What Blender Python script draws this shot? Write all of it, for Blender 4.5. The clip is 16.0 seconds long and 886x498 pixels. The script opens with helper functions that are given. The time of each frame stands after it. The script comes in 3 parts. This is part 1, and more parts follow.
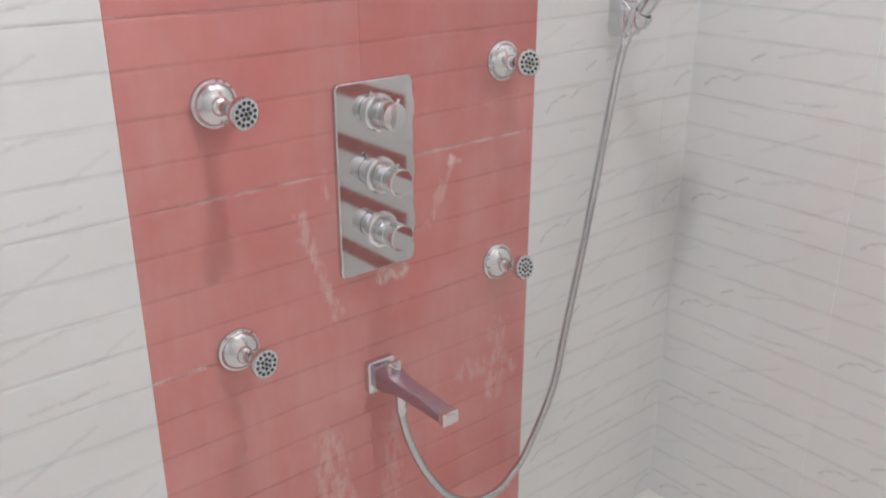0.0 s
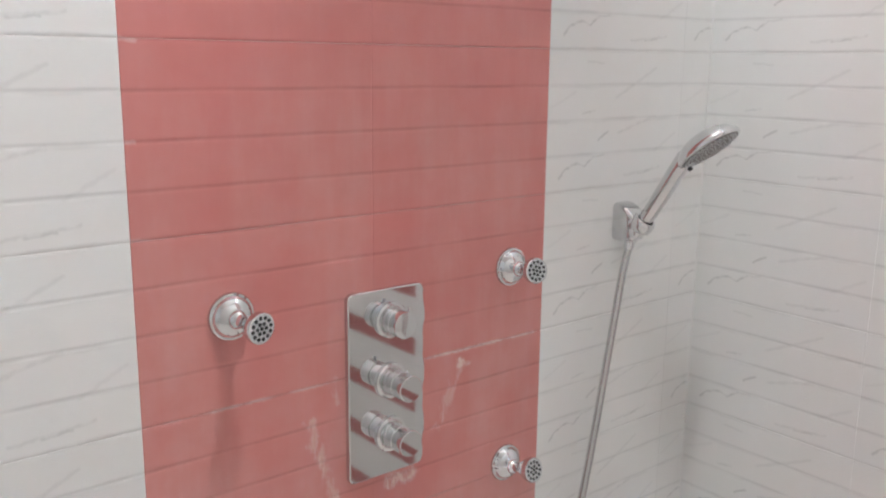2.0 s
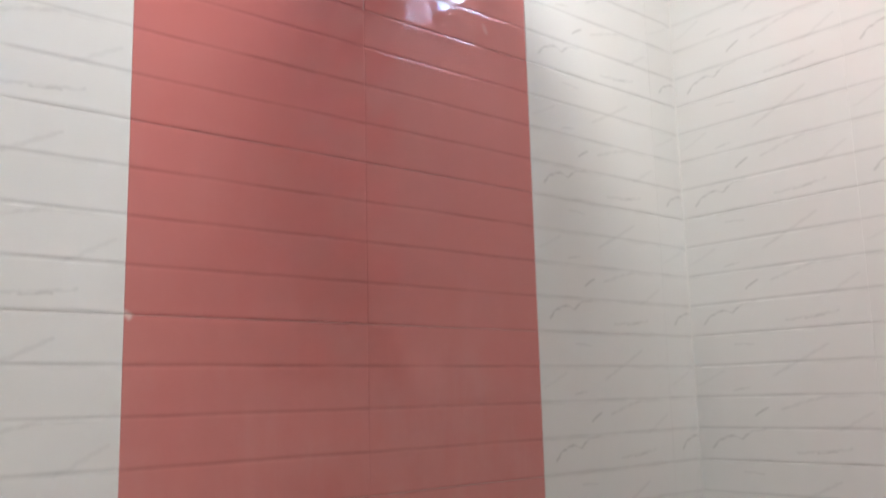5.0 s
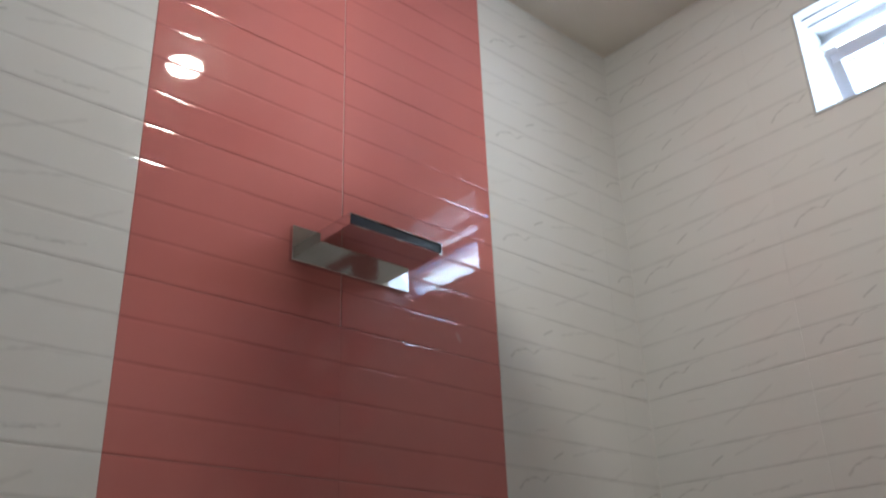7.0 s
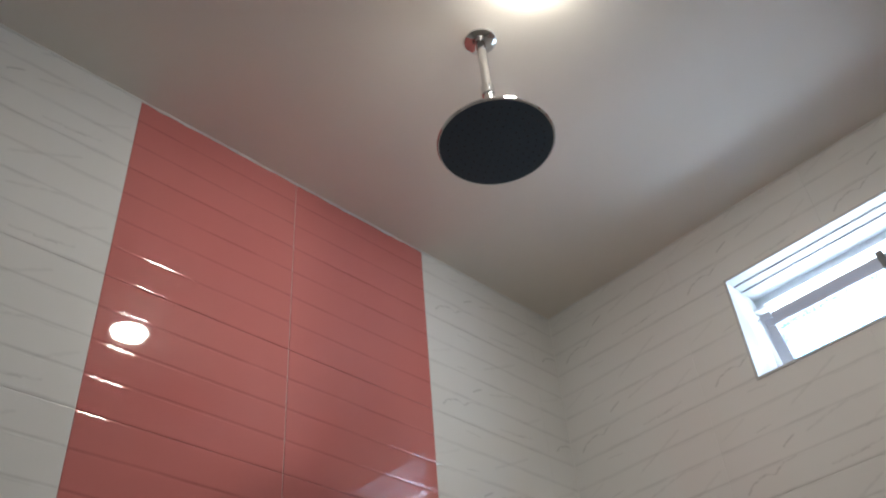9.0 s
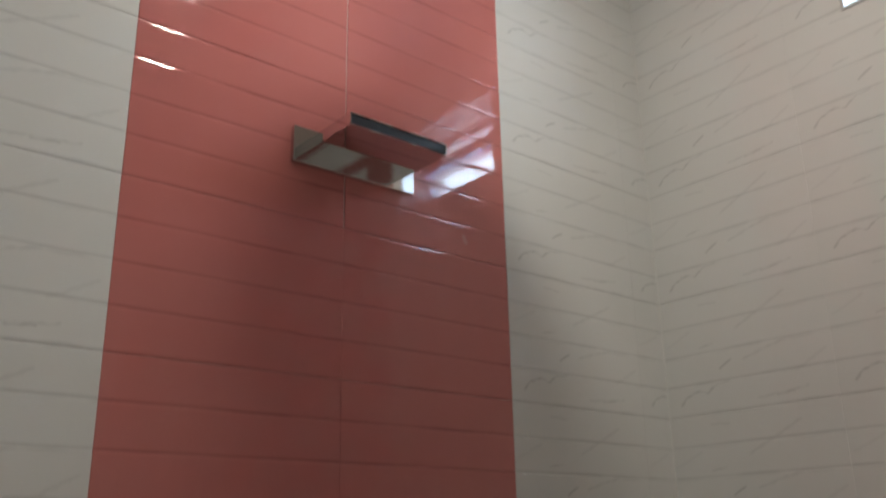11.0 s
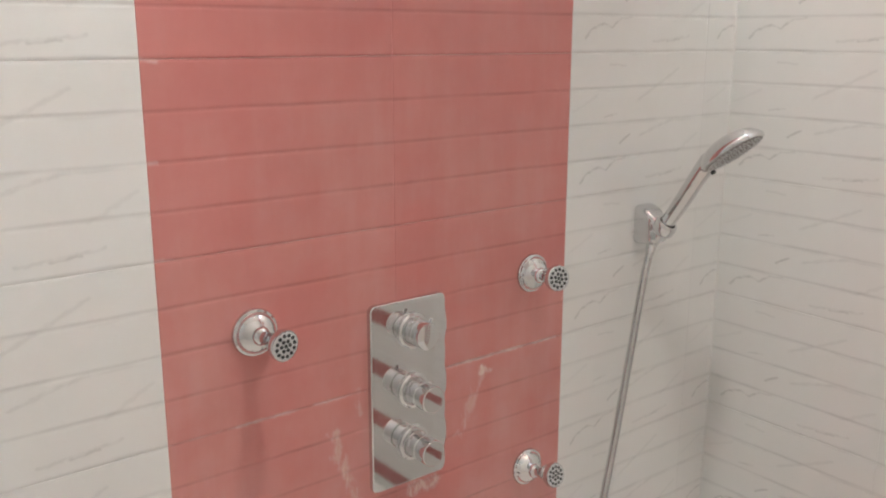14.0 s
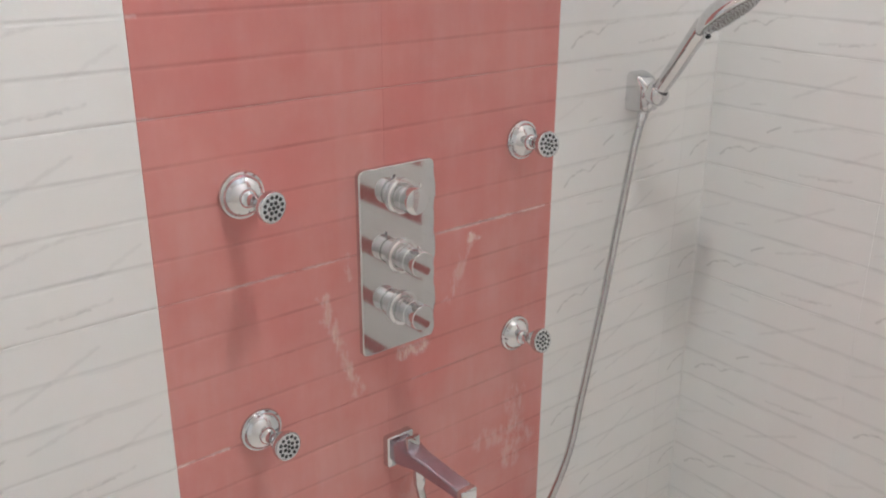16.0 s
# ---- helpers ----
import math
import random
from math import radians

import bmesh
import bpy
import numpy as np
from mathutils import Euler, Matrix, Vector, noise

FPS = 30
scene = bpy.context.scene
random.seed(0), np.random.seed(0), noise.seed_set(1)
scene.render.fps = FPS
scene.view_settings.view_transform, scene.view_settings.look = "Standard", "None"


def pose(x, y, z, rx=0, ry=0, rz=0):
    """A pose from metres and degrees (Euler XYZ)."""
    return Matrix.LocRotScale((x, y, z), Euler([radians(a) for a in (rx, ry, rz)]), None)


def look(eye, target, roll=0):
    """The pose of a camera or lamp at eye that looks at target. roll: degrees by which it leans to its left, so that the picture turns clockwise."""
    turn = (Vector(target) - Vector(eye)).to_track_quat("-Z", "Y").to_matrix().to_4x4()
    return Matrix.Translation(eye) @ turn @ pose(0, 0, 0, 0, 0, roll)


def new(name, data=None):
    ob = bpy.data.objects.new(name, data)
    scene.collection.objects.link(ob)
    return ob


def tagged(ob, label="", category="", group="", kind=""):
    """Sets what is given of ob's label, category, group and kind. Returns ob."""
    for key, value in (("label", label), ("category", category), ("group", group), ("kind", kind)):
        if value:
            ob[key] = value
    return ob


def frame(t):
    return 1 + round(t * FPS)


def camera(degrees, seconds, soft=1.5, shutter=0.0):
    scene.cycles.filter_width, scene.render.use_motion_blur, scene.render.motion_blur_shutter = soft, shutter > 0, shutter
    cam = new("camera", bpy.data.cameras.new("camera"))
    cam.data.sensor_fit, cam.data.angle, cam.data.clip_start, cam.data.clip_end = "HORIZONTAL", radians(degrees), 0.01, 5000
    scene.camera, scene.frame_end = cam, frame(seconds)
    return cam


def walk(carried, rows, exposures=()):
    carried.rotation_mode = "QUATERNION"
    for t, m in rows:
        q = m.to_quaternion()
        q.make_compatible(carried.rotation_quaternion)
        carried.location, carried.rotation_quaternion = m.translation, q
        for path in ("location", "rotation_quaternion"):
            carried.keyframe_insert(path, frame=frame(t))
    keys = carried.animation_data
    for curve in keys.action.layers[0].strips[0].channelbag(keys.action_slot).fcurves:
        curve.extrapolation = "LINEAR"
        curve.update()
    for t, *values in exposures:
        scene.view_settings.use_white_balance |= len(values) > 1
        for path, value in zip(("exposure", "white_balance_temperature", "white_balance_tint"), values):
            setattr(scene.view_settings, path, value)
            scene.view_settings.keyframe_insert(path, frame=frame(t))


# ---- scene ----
cam = camera(52.8, 16.0, soft=2.0, shutter=0.3)
PATH = [
    (0, (-0.384, -1.094, 1.396), (0.805, 0.331, 0.648), 0.1),
    (0.5, (-0.371, -1.101, 1.432), (0.814, 0.369, 0.771), 0.4),
    (1, (-0.38, -1.096, 1.444), (0.828, 0.388, 0.863), 0.7),
    (1.5, (-0.385, -1.094, 1.46), (0.837, 0.409, 0.96), 0.7),
    (2, (-0.389, -1.096, 1.475), (0.849, 0.42, 1.066), 0.6),
    (2.5, (-0.394, -1.096, 1.508), (0.846, 0.439, 1.181), 0.1),
    (3, (-0.401, -1.103, 1.527), (0.836, 0.449, 1.277), -0.3),
    (3.5, (-0.398, -1.089, 1.55), (0.844, 0.47, 1.386), -0.3),
    (4, (-0.405, -1.091, 1.574), (0.837, 0.477, 1.574), -0.6),
    (4.3, (-0.405, -1.1, 1.604), (0.837, 0.465, 1.68), -0.7),
    (4.5, (-0.413, -1.091, 1.612), (0.85, 0.452, 1.762), -0.6),
    (4.7, (-0.414, -1.09, 1.623), (0.863, 0.433, 1.847), -1.0),
    (6.8, (-0.432, -1.125, 1.731), (0.801, 0.237, 2.521), -2.0),
    (7, (-0.436, -1.142, 1.745), (0.786, 0.202, 2.582), -2.1),
    (7.5, (-0.428, -1.148, 1.768), (0.776, 0.097, 2.77), -3.3),
    (8, (-0.436, -1.174, 1.806), (0.747, -0.038, 2.951), -4.4),
    (8.2, (-0.439, -1.186, 1.819), (0.736, -0.088, 3.008), -4.8),
    (9.25, (-0.437, -1.170, 1.806), (0.557, -0.233, 2.941), -5.2),
    (10.3, (-0.423, -1.154, 1.782), (0.808, 0.105, 2.73), -3.1),
    (10.5, (-0.418, -1.147, 1.772), (0.818, 0.164, 2.64), -2.5),
    (11, (-0.395, -1.153, 1.749), (0.829, 0.294, 2.386), -1.1),
    (11.6, (-0.412, -1.102, 1.702), (0.863, 0.385, 2.108), -1.3),
    (12, (-0.416, -1.087, 1.701), (0.855, 0.443, 1.907), -0.8),
    (12.5, (-0.383, -1.123, 1.658), (0.817, 0.477, 1.638), -0.2),
    (13, (-0.399, -1.089, 1.585), (0.814, 0.492, 1.415), -0.4),
    (13.5, (-0.39, -1.081, 1.556), (0.83, 0.466, 1.211), -0.4),
    (14, (-0.388, -1.075, 1.528), (0.818, 0.451, 1.063), 0.1),
    (14.5, (-0.39, -1.073, 1.519), (0.821, 0.436, 1.015), 0.3),
    (15, (-0.393, -1.067, 1.511), (0.834, 0.417, 0.97), 0.2),
    (15.5, (-0.387, -1.074, 1.501), (0.816, 0.39, 0.863), 0.3),
    (16, (-0.389, -1.071, 1.491), (0.795, 0.379, 0.786), 0.3),
]
# seconds, stops, kelvin, tint: the clip's own auto exposure and white balance
EXPOSURES = [(0, 2.35, 5900, 6), (2, 2.20, 6000, 6), (3.5, 2.00, 6100, 7), (4.5, 1.81, 6230, 7), (7, 0.15, 6550, 5), (8.2, -0.30, 6600, 5),
             (10.5, -0.15, 6950, 4), (11, 0.11, 6950, 4), (11.6, 1.35, 7000, 3), (12, 1.51, 7030, 5), (12.5, 1.75, 7050, 6), (13, 1.95, 6900, 6), (14, 2.10, 6550, 6), (16, 2.21, 6150, 6)]
WINDOW_WATTS = 7.0
LAMP_STRENGTH = 290.0
PINK_A, PINK_B, PINK_C = (.60, .187, .172), (.645, .210, .196), (.565, .164, .152)
# The pan carries on upwards between the two looks at the ceiling.
cam_rows = [(t, look(eye, target, roll)) for t, eye, target, roll in PATH]
walk(cam, cam_rows, EXPOSURES)

# ---- world and light ----
world = bpy.data.worlds.new("sky")
scene.world = world
world.use_nodes = True
wn = world.node_tree
sky = wn.nodes.new("ShaderNodeTexSky")
sky.sky_type = "NISHITA"
sky.sun_disc = False
sky.sun_elevation = radians(48)
sky.sun_rotation = radians(250)
wn.nodes["Background"].inputs["Strength"].default_value = 0.15
wn.links.new(sky.outputs["Color"], wn.nodes["Background"].inputs["Color"])

sun_data = bpy.data.lights.new("sun", "SUN")
sun_data.energy, sun_data.angle, sun_data.color = 3.0, radians(0.5), (1.0, 0.95, 0.88)
sun = new("sun", sun_data)
sun.matrix_world = look((-6, -3, 8), (0, 0, 0))

WIN_Y0, WIN_Y1, WIN_Z0, WIN_Z1 = -0.501, -0.948, 2.743, 3.006   # ventilator opening
XR, CEIL = 1.202, 3.18                                       # right wall's face, ceiling height
XL, YF = -2.25, -2.05                                        # walls that close the room
skylight_data = bpy.data.lights.new("window_skylight", "AREA")
skylight_data.shape, skylight_data.size, skylight_data.size_y = "RECTANGLE", 0.40, 0.22
skylight_data.energy, skylight_data.color = WINDOW_WATTS, (0.62, 0.77, 1.0)
skylight = new("window_skylight", skylight_data)
skylight.matrix_world = look((XR + 0.17, (WIN_Y0 + WIN_Y1) / 2, (WIN_Z0 + WIN_Z1) / 2), (0, (WIN_Y0 + WIN_Y1) / 2, 2.80))


# ---- materials ----
def material(name):
    m = bpy.data.materials.new(name)
    m.use_nodes = True
    return m, m.node_tree, m.node_tree.nodes["Principled BSDF"]


def math_node(nt, op, a, b=None, clamp=False):
    n = nt.nodes.new("ShaderNodeMath")
    n.operation, n.use_clamp = op, clamp
    for i, v in enumerate((a, b)):
        if v is None:
            continue
        if isinstance(v, (int, float)):
            n.inputs[i].default_value = v
        else:
            nt.links.new(v, n.inputs[i])
    return n.outputs[0]


def vec_node(nt, op, a, b=None):
    n = nt.nodes.new("ShaderNodeVectorMath")
    n.operation = op
    for i, v in enumerate((a, b)):
        if v is None:
            continue
        if isinstance(v, tuple):
            n.inputs[i].default_value = v
        else:
            nt.links.new(v, n.inputs[i])
    return n


def noise_node(nt, vec, scale, detail=3.0, rough=0.55, color=False):
    n = nt.nodes.new("ShaderNodeTexNoise")
    n.inputs["Scale"].default_value, n.inputs["Detail"].default_value, n.inputs["Roughness"].default_value = scale, detail, rough
    if vec is not None:
        nt.links.new(vec, n.inputs["Vector"])
    return n.outputs["Color" if color else "Fac"]


def ramp(nt, value, lo, hi, a=0.0, b=1.0):
    n = nt.nodes.new("ShaderNodeMapRange")
    n.interpolation_type = "SMOOTHSTEP"
    nt.links.new(value, n.inputs["Value"])
    for key, v in (("From Min", lo), ("From Max", hi), ("To Min", a), ("To Max", b)):
        n.inputs[key].default_value = v
    return n.outputs["Result"]


def mix(nt, fac, a, b):
    n = nt.nodes.new("ShaderNodeMix")
    n.data_type = "RGBA"
    for key, v in ((0, fac), (6, a), (7, b)):
        if isinstance(v, (int, float)):
            n.inputs[key].default_value = v
        elif isinstance(v, tuple):
            n.inputs[key].default_value = (*v, 1)
        else:
            nt.links.new(v, n.inputs[key])
    return n.outputs[2]


def bump(nt, bsdf, height, distance, strength=1.0):
    n = nt.nodes.new("ShaderNodeBump")
    n.inputs["Distance"].default_value, n.inputs["Strength"].default_value = distance, strength
    nt.links.new(height, n.inputs["Height"])
    nt.links.new(n.outputs["Normal"], bsdf.inputs["Normal"])


def stroke(nt, p, a, b, width, weight):
    """A printed or smeared stroke from a to b: its weight inside, none outside its width."""
    ba = (Vector(b) - Vector(a))
    pa = vec_node(nt, "SUBTRACT", p, tuple(a)).outputs[0]
    h = math_node(nt, "DIVIDE", vec_node(nt, "DOT_PRODUCT", pa, tuple(ba)).outputs["Value"], ba.length_squared, clamp=True)
    sc = nt.nodes.new("ShaderNodeVectorMath")
    sc.operation = "SCALE"
    sc.inputs[0].default_value = tuple(ba)
    nt.links.new(h, sc.inputs["Scale"])
    d = vec_node(nt, "LENGTH", vec_node(nt, "SUBTRACT", pa, sc.outputs[0]).outputs[0]).outputs["Value"]
    return ramp(nt, d, width * 0.15, width, weight, 0.0)


def strokes(nt, p, rows):
    total = None
    for a, b, width, weight in rows:
        s = stroke(nt, p, a, b, width * 1.4, weight * .95)
        total = s if total is None else math_node(nt, "MAXIMUM", total, s)
    return total


def groove_lines(nt, uvz, half):
    """1 on the band grooves, every 62.5 mm up the tile."""
    f = math_node(nt, "PINGPONG", uvz, 0.03125)
    return ramp(nt, f, half * 0.3, half, 1.0, 0.0)


# veins of the marble print, in metres on the tile: u along, v up
VEINS = [((.033, .024, 0), (.048, .039, 0), .0030, .75), ((.048, .039, 0), (.079, .048, 0), .0026, .8),
         ((.079, .048, 0), (.100, .045, 0), .0022, .6), ((.100, .045, 0), (.122, .058, 0), .0026, .8),
         ((.122, .058, 0), (.152, .062, 0), .0022, .45), ((.134, .088, 0), (.161, .104, 0), .0028, .9),
         ((.190, .100, 0), (.282, .123, 0), .0032, .42), ((.177, .164, 0), (.292, .219, 0), .0034, .36),
         ((.090, .137, 0), (.124, .143, 0), .0024, .55), ((.100, .228, 0), (.140, .227, 0), .0022, .4),
         ((.213, .018, 0), (.318, .027, 0), .0026, .42), ((.252, .019, 0), (.288, .022, 0), .0028, .8),
         ((.010, .150, 0), (.070, .176, 0), .0030, .22), ((.300, .060, 0), (.362, .092, 0), .0032, .25)]


def make_white_tile():
    m, nt, bsdf = material("white_marbled_tile")
    uv = nt.nodes.new("ShaderNodeUVMap").outputs["UV"]
    warp = vec_node(nt, "MULTIPLY", vec_node(nt, "SUBTRACT", noise_node(nt, uv, 45, 4, .6, True), (.5, .5, .5)).outputs[0], (.012, .012, 0)).outputs[0]
    p = vec_node(nt, "ADD", uv, warp).outputs[0]
    veins = strokes(nt, p, VEINS)
    patchy = ramp(nt, noise_node(nt, uv, 60, 3), .32, .55, .4, 1.0)
    veins = math_node(nt, "MULTIPLY", veins, math_node(nt, "MULTIPLY", patchy, .44))
    sep = nt.nodes.new("ShaderNodeSeparateXYZ")
    wobble = vec_node(nt, "ADD", uv, vec_node(nt, "MULTIPLY", vec_node(nt, "SUBTRACT", noise_node(nt, uv, 14, 3, .5, True), (.5, .5, .5)).outputs[0], (0, .009, 0)).outputs[0]).outputs[0]
    nt.links.new(wobble, sep.inputs[0])
    lines = groove_lines(nt, sep.outputs["Y"], .0058)
    lines = math_node(nt, "MULTIPLY", lines, ramp(nt, noise_node(nt, uv, 11, 2), .3, .65, .07, .25))
    cloud = noise_node(nt, nt.nodes.new("ShaderNodeTexCoord").outputs["Object"], 5, 4)
    base = mix(nt, cloud, (.80, .792, .778), (.845, .838, .827))
    rnd = nt.nodes.new("ShaderNodeObjectInfo").outputs["Random"]
    base = mix(nt, math_node(nt, "MULTIPLY", rnd, .25), base, (.795, .79, .78))
    col = mix(nt, lines, base, (.46, .455, .445))
    col = mix(nt, veins, col, (.35, .345, .34))
    nt.links.new(col, bsdf.inputs["Base Color"])
    smudge = noise_node(nt, nt.nodes["Texture Coordinate"].outputs["Object"], 9, 5)
    nt.links.new(ramp(nt, smudge, .35, .75, .005, .018), bsdf.inputs["Roughness"])
    bump(nt, bsdf, noise_node(nt, nt.nodes["Texture Coordinate"].outputs["Object"], 9, 2), .00012, .5)
    return m


# dried grout on the pink tiles, in metres in the room
SMEARS = [((.252, 0, .945), (.262, 0, .91), .012, .6), ((.262, 0, .91), (.312, 0, .766), .016, .6),
          ((.545, 0, .980), (.560, 0, .972), .010, .9), ((.548, 0, .978), (.500, 0, .880), .014, .5),
          ((.40, 0, .806), (.445, 0, .806), .013, .75), ((.302, 0, 1.00), (.302, 0, .965), .010, .5),
          ((.28, 0, .53), (.30, 0, .32), .050, .52), ((.42, 0, .545), (.41, 0, .36), .035, .38),
          ((.665, 0, .64), (.655, 0, .50), .035, .52), ((.58, 0, .57), (.70, 0, .53), .035, .45),
          ((.0, 0, 1.5), (.02, 0, 1.497), .004, .5), ((.0, 0, 1.252), (.030, 0, 1.251), .0035, .5),
          ((.0, 0, 1.375), (.012, 0, 1.375), .004, .7), ((.0, 0, 1.752), (.006, 0, 1.748), .006, .8),
          ((.30, 0, 1.0), (.10, 0, 1.0), .0034, .55), ((.46, 0, 1.0), (.72, 0, 1.0), .0040, .75), ((.10, 0, 1.0), (.0, 0, 1.0), .003, .4),
          ((.0, 0, .751), (.08, 0, .751), .0035, .7), ((.42, 0, .75), (.70, 0, .752), .0035, .35),
          ((.63, 0, 2.29), (.635, 0, 2.28), .006, .3)]


def make_pink_tile():
    m, nt, bsdf = material("pink_glazed_tile")
    uv = nt.nodes.new("ShaderNodeUVMap").outputs["UV"]
    pos = nt.nodes.new("ShaderNodeNewGeometry").outputs["Position"]
    sep = nt.nodes.new("ShaderNodeSeparateXYZ")
    nt.links.new(uv, sep.inputs[0])
    lines = groove_lines(nt, sep.outputs["Y"], .0032)
    lines = math_node(nt, "MULTIPLY", lines, ramp(nt, noise_node(nt, uv, 9, 2), .3, .7, .12, .42))
    streak = nt.nodes.new("ShaderNodeMapping")
    streak.inputs["Scale"].default_value = (18, 18, 7)
    nt.links.new(pos, streak.inputs["Vector"])
    fade = noise_node(nt, pos, 7.0, 5, .6)
    psep = nt.nodes.new("ShaderNodeSeparateXYZ")
    nt.links.new(pos, psep.inputs[0])
    zed = psep.outputs["Z"]
    base = mix(nt, fade, PINK_A, PINK_B)
    rnd = nt.nodes.new("ShaderNodeObjectInfo").outputs["Random"]
    base = mix(nt, math_node(nt, "MULTIPLY", rnd, .3), base, PINK_C)
    col = mix(nt, lines, base, (.30, .065, .058))
    warp = vec_node(nt, "MULTIPLY", vec_node(nt, "SUBTRACT", noise_node(nt, pos, 30, 4, .65, True), (.5, .5, .5)).outputs[0], (.045, 0, .05)).outputs[0]
    fine = vec_node(nt, "MULTIPLY", vec_node(nt, "SUBTRACT", noise_node(nt, pos, 160, 3, .6, True), (.5, .5, .5)).outputs[0], (.006, 0, .006)).outputs[0]
    flat = vec_node(nt, "MULTIPLY", pos, (1, 0, 1)).outputs[0]
    wide = strokes(nt, vec_node(nt, "ADD", flat, warp).outputs[0], [s for s in SMEARS if s[2] >= .0075])
    thin = strokes(nt, vec_node(nt, "ADD", flat, fine).outputs[0], [s for s in SMEARS if s[2] < .0075])
    dust_and_veil = math_node(nt, "MAXIMUM", math_node(nt, "MULTIPLY", wide, ramp(nt, noise_node(nt, streak.outputs[0], 3.5, 6, .7), .32, .6)), math_node(nt, "MULTIPLY", thin, ramp(nt, noise_node(nt, pos, 22, 3), .22, .62)))
    # a thin patchy pale veil, fading out towards the top of the panel
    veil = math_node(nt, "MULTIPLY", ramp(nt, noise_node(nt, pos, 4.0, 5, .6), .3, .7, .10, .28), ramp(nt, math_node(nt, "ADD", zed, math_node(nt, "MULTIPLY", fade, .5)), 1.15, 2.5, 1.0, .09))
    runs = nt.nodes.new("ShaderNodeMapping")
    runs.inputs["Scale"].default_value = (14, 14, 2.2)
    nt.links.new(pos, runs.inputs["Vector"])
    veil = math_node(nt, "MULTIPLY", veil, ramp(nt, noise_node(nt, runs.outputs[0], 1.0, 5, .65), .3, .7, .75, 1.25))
    dust_and_veil = math_node(nt, "MAXIMUM", dust_and_veil, veil)
    col = mix(nt, dust_and_veil, col, (.74, .60, .57))
    nt.links.new(col, bsdf.inputs["Base Color"])
    rough = math_node(nt, "ADD", ramp(nt, noise_node(nt, pos, 8, 5), .4, .75, .010, .035), math_node(nt, "MULTIPLY", dust_and_veil, .45))
    nt.links.new(rough, bsdf.inputs["Roughness"])
    bump(nt, bsdf, noise_node(nt, pos, 9, 2), .0001, .5)
    return m


def make_banded_tile(blocks):
    """White tile with pink bands 185 mm apart, or with pink blocks."""
    m, nt, bsdf = material("pink_blocked_tile" if blocks else "pink_banded_tile")
    pos = nt.nodes.new("ShaderNodeNewGeometry").outputs["Position"]
    if blocks:
        place = nt.nodes.new("ShaderNodeMapping")
        place.inputs["Location"].default_value = (.5, .15, .35)
        place.inputs["Scale"].default_value = (0, 4.5, 9.0)
        nt.links.new(pos, place.inputs["Vector"])
        check = nt.nodes.new("ShaderNodeTexChecker")
        check.inputs["Scale"].default_value = 1.0
        nt.links.new(place.outputs[0], check.inputs["Vector"])
        pink = check.outputs["Fac"]
    else:
        sep = nt.nodes.new("ShaderNodeSeparateXYZ")
        nt.links.new(pos, sep.inputs[0])
        pink = ramp(nt, math_node(nt, "PINGPONG", math_node(nt, "ADD", sep.outputs["Z"], -.065), .0925), .025, .031, 1.0, 0.0)
    n = noise_node(nt, pos, 8, 4)
    col = mix(nt, pink, mix(nt, n, (.74, .73, .71), (.79, .78, .765)), mix(nt, n, (.40, .15, .14), (.46, .18, .17)))
    nt.links.new(col, bsdf.inputs["Base Color"])
    bsdf.inputs["Roughness"].default_value = .07
    return m


def make_plain(name, color, color2, rough, scale, depth=0.0, metal=0.0):
    m, nt, bsdf = material(name)
    pos = nt.nodes.new("ShaderNodeTexCoord").outputs["Object"]
    n = noise_node(nt, pos, scale, 5, .6)
    big = noise_node(nt, pos, scale * .12, 3)
    nt.links.new(mix(nt, math_node(nt, "MULTIPLY", math_node(nt, "ADD", n, big), .5), color, color2), bsdf.inputs["Base Color"])
    nt.links.new(ramp(nt, n, .3, .7, rough * .8, min(1, rough * 1.25)), bsdf.inputs["Roughness"])
    bsdf.inputs["Metallic"].default_value = metal
    if depth:
        bump(nt, bsdf, n, depth, .6)
    return m


def make_glass():
    m, nt, bsdf = material("window_glass")
    bsdf.inputs["Base Color"].default_value = (.92, .96, 1, 1)
    bsdf.inputs["Transmission Weight"].default_value = 1
    bsdf.inputs["Roughness"].default_value = .02
    bsdf.inputs["IOR"].default_value = 1.45
    return m


# Speckled blue colour for the fringe of glare at the pane's edge.
def make_blue_fringe():
    m, nt, bsdf = material("blue_edge_fringe")
    pos = nt.nodes.new("ShaderNodeTexCoord").outputs["Object"]
    spots = ramp(nt, noise_node(nt, pos, 160, 2), .42, .58)
    nt.links.new(mix(nt, spots, (.10, .42, .85), (.75, .90, 1.0)), bsdf.inputs["Base Color"])
    bsdf.inputs["Transmission Weight"].default_value = .9
    bsdf.inputs["Roughness"].default_value = .35
    return m


def make_glow(name, color, strength):
    m, nt, bsdf = material(name)
    bsdf.inputs["Base Color"].default_value = (.8, .8, .8, 1)
    bsdf.inputs["Emission Color"].default_value = (*color, 1)
    bsdf.inputs["Emission Strength"].default_value = strength
    return m


WHITE_TILE = make_white_tile()
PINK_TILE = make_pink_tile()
BANDED_TILE = make_banded_tile(False)
BLOCKED_TILE = make_banded_tile(True)
GROUT = make_plain("grout", (.62, .55, .52), (.72, .66, .63), .9, 90, .0004)
PLASTER = make_plain("ceiling_paint", (.86, .80, .73), (.90, .845, .775), .75, 22, .0006)
FLOOR_TILE = make_plain("floor_tile", (.80, .775, .735), (.85, .825, .785), .35, 12, .0003)
CHROME = make_plain("chrome", (.65, .655, .662), (.73, .735, .742), .045, 70, 0, 1.0)
